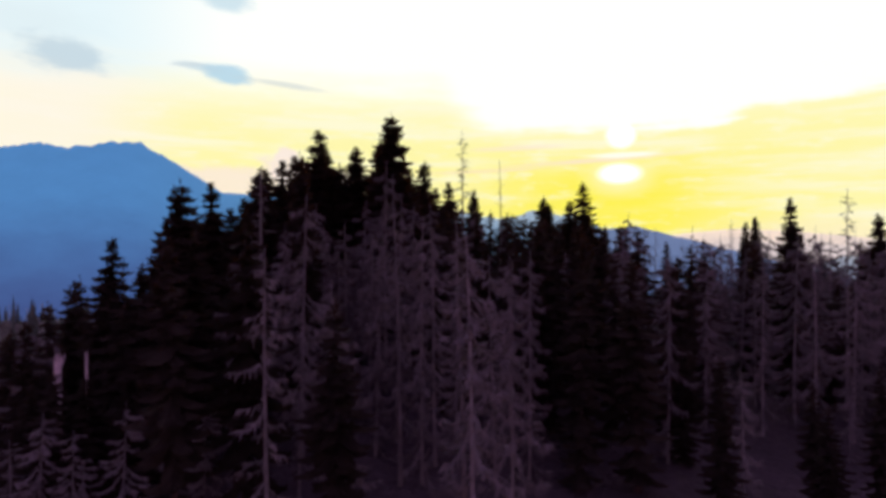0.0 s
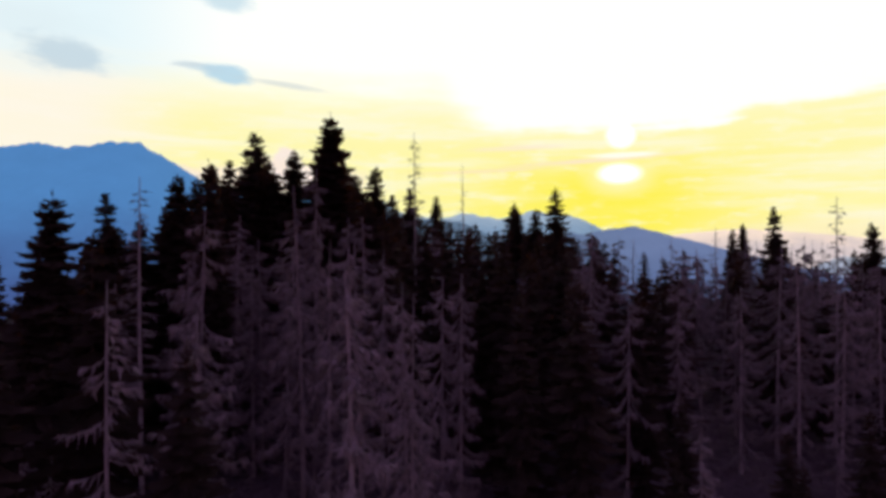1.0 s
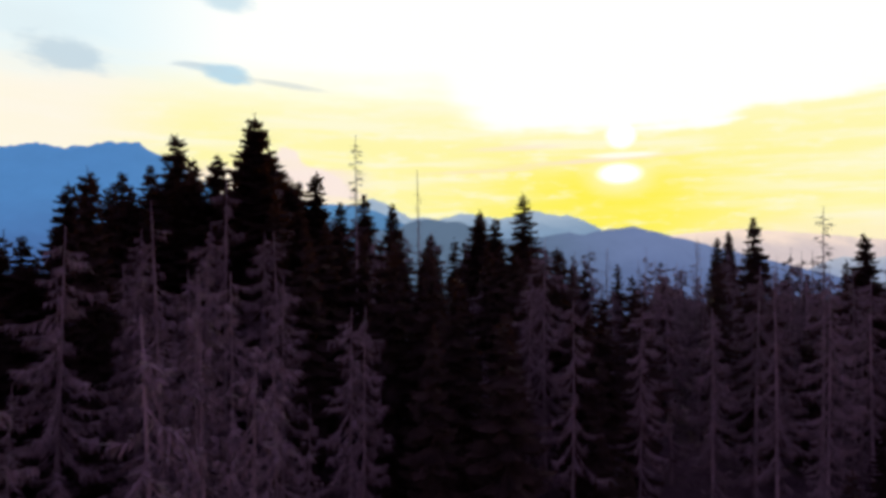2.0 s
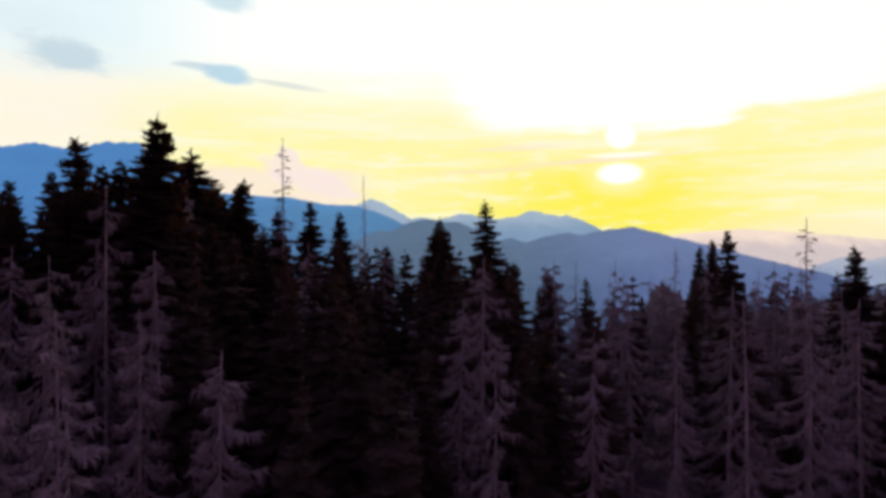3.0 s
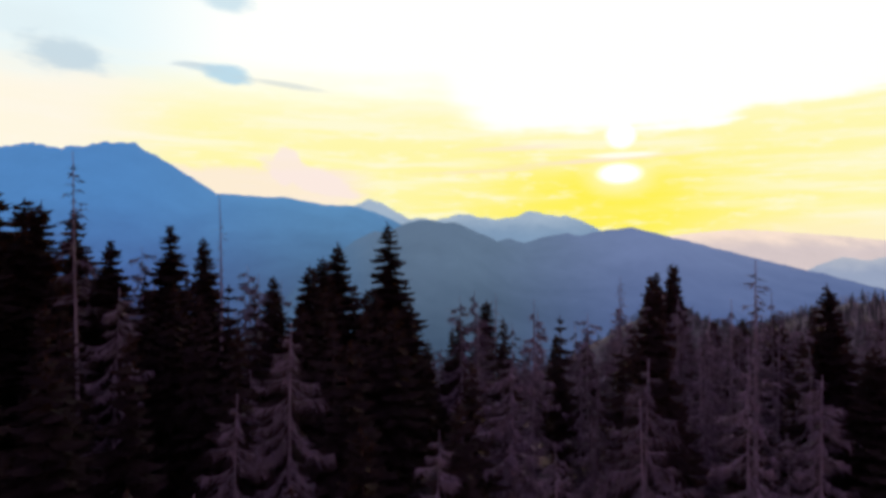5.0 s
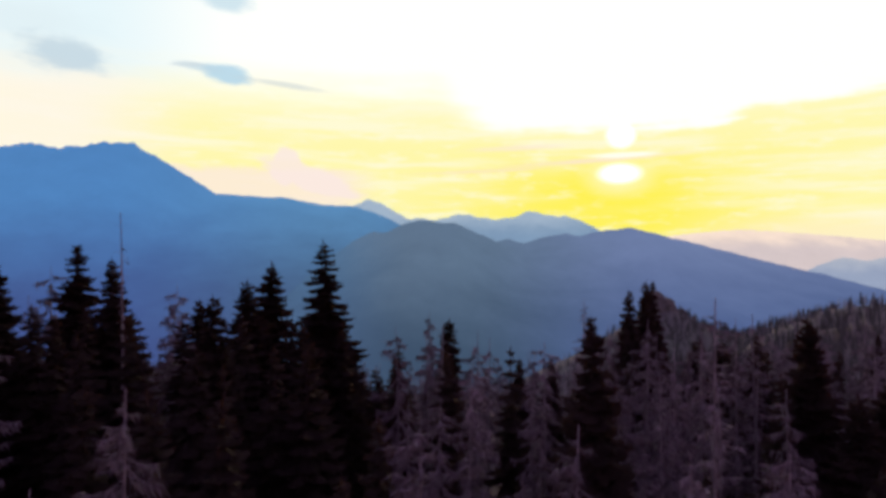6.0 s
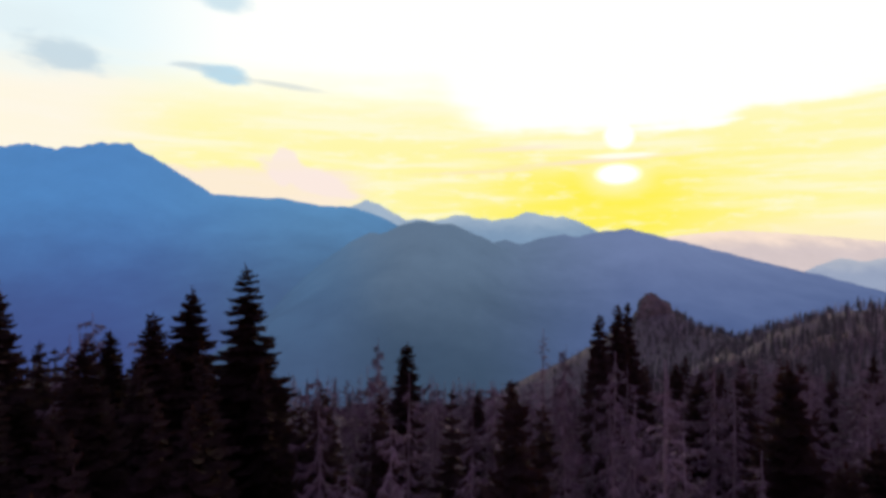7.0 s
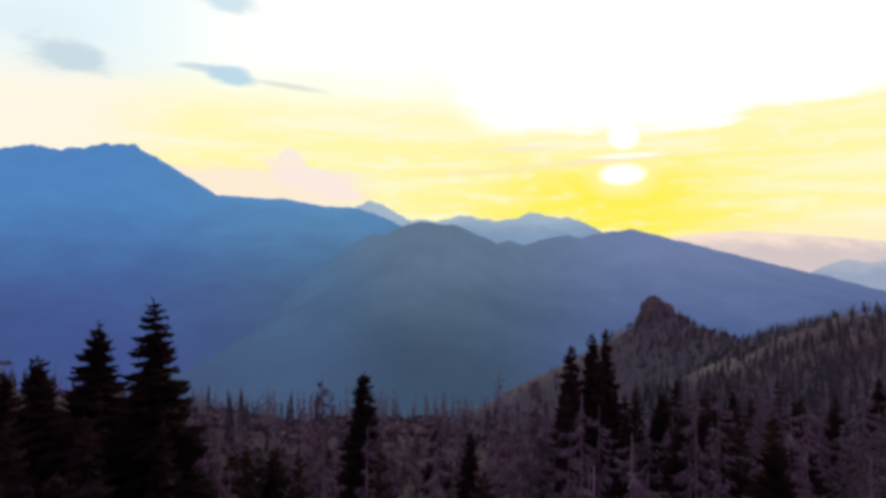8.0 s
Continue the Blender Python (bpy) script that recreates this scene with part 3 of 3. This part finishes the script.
# ---- living spruces that stand out: x, y, height of the tip, pattern, width ----
for x, y, top, index, width in [
    (-4.7, 57.2, 42.2, 5, 1.05), (-11.9, 60.8, 41.4, 4, 1.15), (-8.2, 59.6, 39.6, 0, 1.15), (-1.9, 66.0, 39.1, 7, 0.9),
    (-16.3, 39.3, 34.2, 5, 1.0), (-16.4, 44.8, 34.8, 1, 0.9), (-14.7, 51.3, 36.8, 3, 1.0), (0.7, 78.2, 38.3, 1, 1.0),
    (3.7, 77.1, 37.2, 0, 0.9), (7.7, 82.6, 34.1, 3, 1.0), (13.2, 83.2, 36.9, 2, 1.0), (17.8, 80.7, 38.5, 6, 1.2),
    (12.9, 77.8, 35.6, 0, 1.1), (-23.5, 45.0, 30.8, 4, 0.9), (-20.8, 46.5, 31.0, 1, 0.9), (-14.7, 58.0, 38.2, 1, 1.0), (-16.5, 56.0, 36.6, 4, 1.0), (-10.3, 45.6, 36.8, 7, 0.7),
    (13.8, 68.8, 35.4, 3, 1.0),
]:
    plant(FINE, index, x, y, top, width)
for x, y, top, index, width in [
    (27.5, 100.5, 30.4, 7, 1.0), (46.3, 93.7, 35.0, 3, 0.68), (44.4, 92.9, 34.2, 3, 0.72), (33.3, 60.7, 35.0, 1, 0.8),
    (48.0, 69.8, 33.9, 0, 0.9), (48.5, 98.5, 34.6, 4, 0.6), (55.6, 105.2, 27.6, 3, 1.0), (60.2, 100.2, 28.9, 1, 0.9),
    (60.5, 90.5, 30.3, 0, 0.9), (34.0, 92.6, 27.7, 3, 0.8), (36.5, 89.8, 28.2, 1, 0.8), (52.3, 90.8, 29.6, 3, 1.0),
    (48.5, 66.0, 30.2, 0, 1.1), (52.7, 70.0, 30.0, 2, 1.1),
    (-6.3, 66.6, 41.5, 2, 1.3), (-5.7, 76.0, 39.4, 1, 1.0), (86.0, 119.0, 26.3, 1, 0.9),
]:
    plant(FINE, index, x, y, top, width)

# ---- dead trees that stand out ----
for x, y, top, index, width in [
    (-2.4, 51.8, 33.6, 0, 0.9), (5.5, 39.9, 29.9, 2, 0.8), (11.7, 53.6, 25.6, 4, 0.9), (3.5, 37.5, 26.1, 4, 0.7), (11.0, 50.8, 24.5, 4, 0.6),
    (-12.0, 37.5, 29.8, 2, 0.9), (30.4, 61.6, 27.8, 3, 0.9), (14.7, 51.5, 30.9, 1, 0.9), (26.7, 66.6, 30.1, 1, 1.1), (36.7, 69.2, 31.0, 1, 0.9),
    (45.8, 68.0, 30.2, 3, 1.0), (43.2, 101.1, 30.2, 2, 0.8), (26.8, 79.6, 32.6, 5, 1.0), (25.6, 91.0, 32.3, 2, 0.6), (16.0, 54.5, 33.2, 1, 0.95),
    (1.0, 43.0, 31.2, 2, 0.9),
]:
    plant(DEAD, index, x, y, top, width, DEAD_WORDS, GREY)
for x, y, top, index, width in [
    (-7.0, 45.0, 31.8, 0, 0.9), (22.3, 53.4, 29.0, 0, 0.9), (27.0, 53.4, 28.5, 3, 1.0), (29.5, 50.4, 31.0, 1, 0.9), (34.8, 53.4, 31.3, 0, 0.9), (40.0, 57.0, 30.5, 2, 1.0),
]:
    plant(DEAD, index, x, y, top, width, DEAD_WORDS, GREY)
for x, y, top, index, width in [
    (1.9, 62.8, 41.8, 0, 0.9), (6.5, 72.8, 40.2, 1, 1.0), (38.6, 60.4, 35.8, 0, 1.0), (38.1, 83.6, 33.9, 0, 1.0), (-10.8, 37.5, 34.9, 0, 1.0),
]:
    plant(SNAGS, index, x, y, top, width, SNAG_WORDS, BARE)

for x, y, top in [(-22.0, 36.0, 24.3), (-20.4, 36.2, 24.4)]:
    plant(BROKEN, 0, x, y, top, 1.35 if x < -21 else 0.45, "broken bleached trunk of a dead tree with a splintered pale top", "broken trunks on the slope")

plant(DEAD, 1, 31.9, 56.8, 31.3, 1.1, DEAD_WORDS, GREY)
for x, y, top, index, width in [
    (51.5, 74.5, 28.9, 3, 1.0), (41.1, 72.0, 31.9, 4, 1.0), (38.8, 68.0, 31.0, 4, 1.0), (43.2, 70.8, 30.2, 5, 1.2), (-6.5, 53.6, 34.2, 0, 1), (-11, 44, 31.2, 3, 0.9),
    (-8, 36.2, 27.1, 4, 1), (-10.4, 52.0, 33.8, 1, 0.9), (-12.5, 50.0, 32.1, 0, 0.9), (-7.4, 45.0, 30.4, 2, 1), (12.0, 62.0, 29.8, 2, 1),
    (24.8, 70.0, 29.1, 0, 1), (40.9, 72.0, 30.7, 1, 1), (56.0, 68.5, 30.6, 0, 1.1), (60.5, 77.0, 30.8, 2, 1.1),
    (-8.8, 46.5, 31.6, 1, 1.0), (-5.2, 46.5, 31.4, 2, 1.0), (-4.2, 41.0, 29.5, 1, 1.0)]:
    plant(DEAD, index, x, y, top, width, DEAD_WORDS, GREY)
# trees that close the crown line of the hill
for x, y, top, index, width in [
    (-11.7, 63.7, 40.1, 3, 0.9), (-14.7, 62.5, 39.3, 1, 1.0), (-6.2, 71.0, 39.9, 3, 1.3), (-4.2, 68.0, 37.8, 2, 0.9),
    (-6.1, 63.0, 38.4, 0, 1.1), (-3.6, 64.0, 38.2, 3, 1.1), (-1.5, 58.0, 35.4, 1, 1.0), (-3.0, 66.0, 36.4, 0, 1.0), (0.1, 64.0, 34.6, 0, 1.0),
]:
    plant(FINE, index, x, y, top, width)
for x, y, top, index, width in [
    (-16.6, 60.0, 37.3, 0, 1), (-17.6, 56.0, 34.6, 1, 1.1), (-9.5, 58.0, 37.8, 2, 1.2), (-13.7, 64.0, 38.9, 0, 1.1), (-9.5, 66.0, 37.7, 2, 1), (-18.0, 46.0, 31.7, 0, 1.1),
    (-17.1, 50.0, 31.8, 2, 1), (-21.0, 44.0, 28.5, 1, 1.2), (-20.7, 48.0, 29.6, 0, 1.2),
    (-16.8, 50.0, 33.3, 1, 1.1), (-18.2, 50.0, 32.6, 0, 1.1), (-10.2, 57.0, 37.6, 6, 1.0), (-12.8, 55.5, 36.8, 2, 1.0), (-0.8, 72.0, 37.0, 1, 1.1),
]:
    plant(FINE, index, x, y, top, width)
# low spruces that hide the foot of the broken trunks
for x, y, top, index, width in [(-21.3, 34.6, 23.3, 2, 1.3), (-19.6, 34.8, 23.0, 0, 1.4), (-17.6, 35.2, 22.8, 1, 1.3), (-22.8, 35.0, 22.6, 1, 1.3)]:
    plant(SPRUCES, index, x, y, top, width)
# low grey dead trees at the hill's foot
for x, y, top, index, width in [
    (-20.6, 32.6, 21.6, 1, 1.3), (-18.8, 32.2, 20.8, 0, 1.3), (-21.8, 31.8, 20.4, 3, 1.3), (-16.6, 33.2, 22.0, 2, 1.2), (-14.4, 33.8, 23.2, 0, 1.2), (-12.2, 32.6, 22.4, 1, 1.2),
    (-17.6, 31.0, 19.6, 3, 1.4),
]:
    plant(DEAD_FILL, index, x, y, top, width, "low dead grey spruce at the foot of the hill", GREY)

# ---- the rest of the near forest ----
rng_fill = random.Random(77)


def from_path(x, y):
    t = min(1.0, max(0.0, (x * 34.8 + y * 44.0) / (34.8 ** 2 + 44.0 ** 2)))
    return math.hypot(x - 34.8 * t, y - 44.0 * t)


live_count = dead_count = 0
NAMED = tuple(PLACED)
far_seeds = []
# stands of dead and of living trees: from x, to x, as far as y, share of dead trees
STANDS = [(-60, -9, 200, 0.25), (-60, -9, 58, 0.05), (-60, -17, 40, 0.2), (-9, 0, 52, 0.85), (0, 12.5, 75, 0.12), (0, 5, 46, 0.85), (12.5, 17, 62, 0.9), (17, 24, 100, 0.08), (24, 29, 75, 0.85), (29, 120, 115, 0.9), (46, 70, 66, 0.1), (8, 14, 49, 0.1)]
STEP = 3.7
for row in range(48):
    for col in range(-14, 40):
        x = col * STEP + (row % 2) * STEP / 2 + rng_fill.uniform(-1.5, 1.5)
        y = 29 + row * STEP + rng_fill.uniform(-1.5, 1.5)
        chance, pick, size, wide = rng_fill.random(), rng_fill.random(), rng_fill.random(), rng_fill.uniform(0.8, 1.1)
        which = rng_fill.randrange(100)
        if x < max(-46, -0.72 * y - 8) or x > 43 + 0.72 * max(0, y - 44) or min(math.hypot(x - a, y - b) for a, b in NAMED) < 2.3:
            continue
        if -25 < x < -13 and y < 36.5 or math.hypot(x + 21, y - 36) < 3.5 or 5 < x < 8 and y < 37.5:
            continue
        clearing = float(bump(x, y, 27, 108, 17, 26))
        if chance < 0.11 + 0.62 * clearing:
            continue
        height = 14.5 + 4.5 * size + 1.5 * float(bump(x, y, -8, 62, 14, 12))
        if y > 90:
            height *= 0.78
        grey = 0.42
        for x0, x1, y1, share in STANDS:
            if x0 < x < x1 and y < y1:
                grey = share
        if 5 < x < 18 and 57 < y < 68:   # dark living pocket below the two tall spruces
            grey = 0.0
        if from_path(x, y) < 15:
            height, grey = min(height, 8.0 + 2.0 * size), 0.5
            if chance < 0.6:
                continue
        elif from_path(x, y) < 24:
            height *= 0.88
        soil = float(ground_height(x, y))
        if x < -0.43 * y:            # the hill's side falls away
            height = min(height, 30 + y * (0.075 + 0.80 * (x / y + 0.43)) - soil)
        elif x > 0.02 * y:           # lower stand to the right of the hill
            height = min(height, 30 + y * (0.072 - 0.13 * min(0.25, x / y)) - soil)
        ahead_of_end = (x - 34.8) / max(y - 44, 1)
        if y > 72 and -0.42 < ahead_of_end < 0.2:
            height = min(height, 41.4 - (0.25 if pick < grey else 0.31) * (y - 44) - soil)
        if height < 4:
            continue
        far_off = y > 128 or x > 95 or x < -45
        if far_off:
            if not (-0.45 < ahead_of_end < 0.22 and pick < 0.6):
                far_seeds.append((x, y, height * 0.75, pick < grey))
        elif pick < grey:
            if dead_count < 300:
                plant(DEAD_FILL, which % 5, x, y, 0, wide, DEAD_WORDS, GREY, height)
                dead_count += 1
        elif live_count < 300:
            plant(SPRUCES, which % 8, x, y, 0, wide, LIVE_WORDS, "living spruces on the slope", height)
            live_count += 1

# low dead trees scattered over the clearing
rng_clear = random.Random(4)
for _ in range(44):
    x, y = rng_clear.uniform(-25, 75), rng_clear.uniform(108, 205)
    wedge = (x - 34.8) / (y - 44)
    if -0.5 < wedge < 0.28 and dead_count < 320 and min(math.hypot(x - a, y - b) for a, b in PLACED) > 2.5:
        plant(DEAD_FILL, rng_clear.randrange(4), x, y, 0, rng_clear.uniform(1.0, 1.3), "low dead grey spruce standing in the open clearing", GREY, rng_clear.uniform(5.0, 8.5))
        dead_count += 1


# ---- far woods ----
def small_spruce(verts, faces, x, y, z, height, reach, rng):
    """A far conifer: a thin stem and four ragged skirts of boughs."""
    tiers, sides = 4, 6
    for t in range(tiers):
        lo, hi = 0.08 + 0.92 * t / tiers, min(1.0, 0.08 + 0.92 * (t + 1.7) / tiers)
        i = len(verts)
        verts.append((x, y, z + hi * height))
        turn = rng.uniform(0, 6.28)
        for k in range(sides * 2):
            a = turn + 3.14159 * k / sides
            r = reach * (1 - lo) * (1.05 if k % 2 else 0.5) * rng.uniform(0.75, 1.2)
            verts.append((x + r * math.cos(a), y + r * math.sin(a), z + (lo + (0.05 if k % 2 == 0 else -0.02)) * height))
        for k in range(sides * 2):
            faces.append((i, i + 1 + k, i + 1 + (k + 1) % (sides * 2)))


def small_dead(verts, faces, x, y, z, height, rng):
    i = len(verts)
    r = 0.09
    verts.extend(((x - r, y - r, z), (x + r, y - r, z), (x, y + r, z), (x, y, z + height)))
    faces.extend(((i, i + 1, i + 3), (i + 1, i + 2, i + 3), (i + 2, i, i + 3)))
    for _ in range(34):
        s = rng.uniform(0.12, 0.95)
        a = rng.uniform(0, 6.28)
        ln = (1 - s) * 0.26 * height * rng.uniform(0.4, 1.1) + 0.2
        px, py, pz = x, y, z + s * height
        i = len(verts)
        verts.extend(((px, py, pz), (px, py, pz + 0.3), (px + ln * math.cos(a), py + ln * math.sin(a), pz - 0.6 * ln)))
        faces.append((i, i + 1, i + 2))


rng_far = random.Random(9)
for _ in range(6200):
    s = rng_far.random()
    if s < 0.46:                     # along the spur
        k = rng_far.randrange(len(SPUR) - 1)
        t = rng_far.random()
        (ax, ay, _z), (bx, by, _z2) = SPUR[k], SPUR[k + 1]
        x, y = ax + t * (bx - ax) + rng_far.gauss(-12, 42), ay + t * (by - ay) + rng_far.gauss(0, 30)
    elif s < 0.64:                   # its flank above the valley
        x, y = rng_far.uniform(60, 275), rng_far.uniform(310, 650)
    else:                            # the plateau's far edge and both flanks
        x, y = rng_far.uniform(-230, 230), rng_far.uniform(120, 330)
    if y < 128 and -45 < x < 95 or y < 60:
        continue
    if rng_far.random() < 0.7 * float(bump(x, y, 25, 130, 36, 45)):
        continue
    wedge = (x - 34.8) / max(y - 44, 1)
    if -0.45 < wedge < 0.10 and y < 165 and rng_far.random() < 0.45:
        continue
    if math.hypot(x - 237, y - 655) < 22:
        continue
    edge_low = -0.45 < wedge < 0.22 and y < 330
    far_seeds.append((x, y, rng_far.uniform(5.5, 10.5) if edge_low else rng_far.uniform(4.0, 8.5) if y > 250 else rng_far.uniform(6.0, 11.0), rng_far.random() < (0.85 if edge_low else 0.4)))
green_v, green_f, grey_v, grey_f = [], [], [], []
for x, y, height, grey in far_seeds:
    z = float(ground_height(x, y)) - 0.3
    if grey:
        small_dead(grey_v, grey_f, x, y, z, height, rng_far)
    else:
        small_spruce(green_v, green_f, x, y, z, height, height * rng_far.uniform(0.11, 0.16), rng_far)
tagged(mesh_object("far_spruce_woods", green_v, green_f, hazed_needles), "dark spruce woods on the far slope and spur", "forest", kind="stuff")
tagged(mesh_object("far_dead_woods", grey_v, grey_f, hazed_grey), "thin grey dead trees among the far woods", "forest", kind="stuff")

# ---- low scrub and fallen twigs in the clearings ----
scrub_v, scrub_f = [], []
rng_scrub = random.Random(21)
for _ in range(9000):
    far_out = rng_scrub.random() ** 0.6
    x, y = rng_scrub.uniform(-60, 150), 75 + far_out * 230
    z = float(ground_height(x, y))
    size = rng_scrub.uniform(0.3, 1.3)
    for _k in range(5):
        a, b = rng_scrub.uniform(0, 6.28), rng_scrub.uniform(0.2, 0.9)
        px, py = x + rng_scrub.uniform(-0.5, 0.5) * size, y + rng_scrub.uniform(-0.5, 0.5) * size
        i = len(scrub_v)
        wx, wy = 0.28 * size * math.cos(a + 1.57), 0.28 * size * math.sin(a + 1.57)
        scrub_v.extend(((px - wx, py - wy, z - 0.1), (px + wx, py + wy, z - 0.1), (px + size * b * math.cos(a), py + size * b * math.sin(a), z + size * (1.1 - 0.5 * b))))
        scrub_f.append((i, i + 1, i + 2))
tagged(mesh_object("low_scrub", scrub_v, scrub_f, scrub), "low grey-brown dry scrub over the clearing", "scrub", kind="stuff")

# the patterns themselves are not part of the place
for pattern in (*FINE, *SPRUCES, *DEAD, *DEAD_FILL, *SNAGS, *BROKEN):
    for ob in (*pattern.children_recursive, pattern):
        bpy.data.objects.remove(ob)
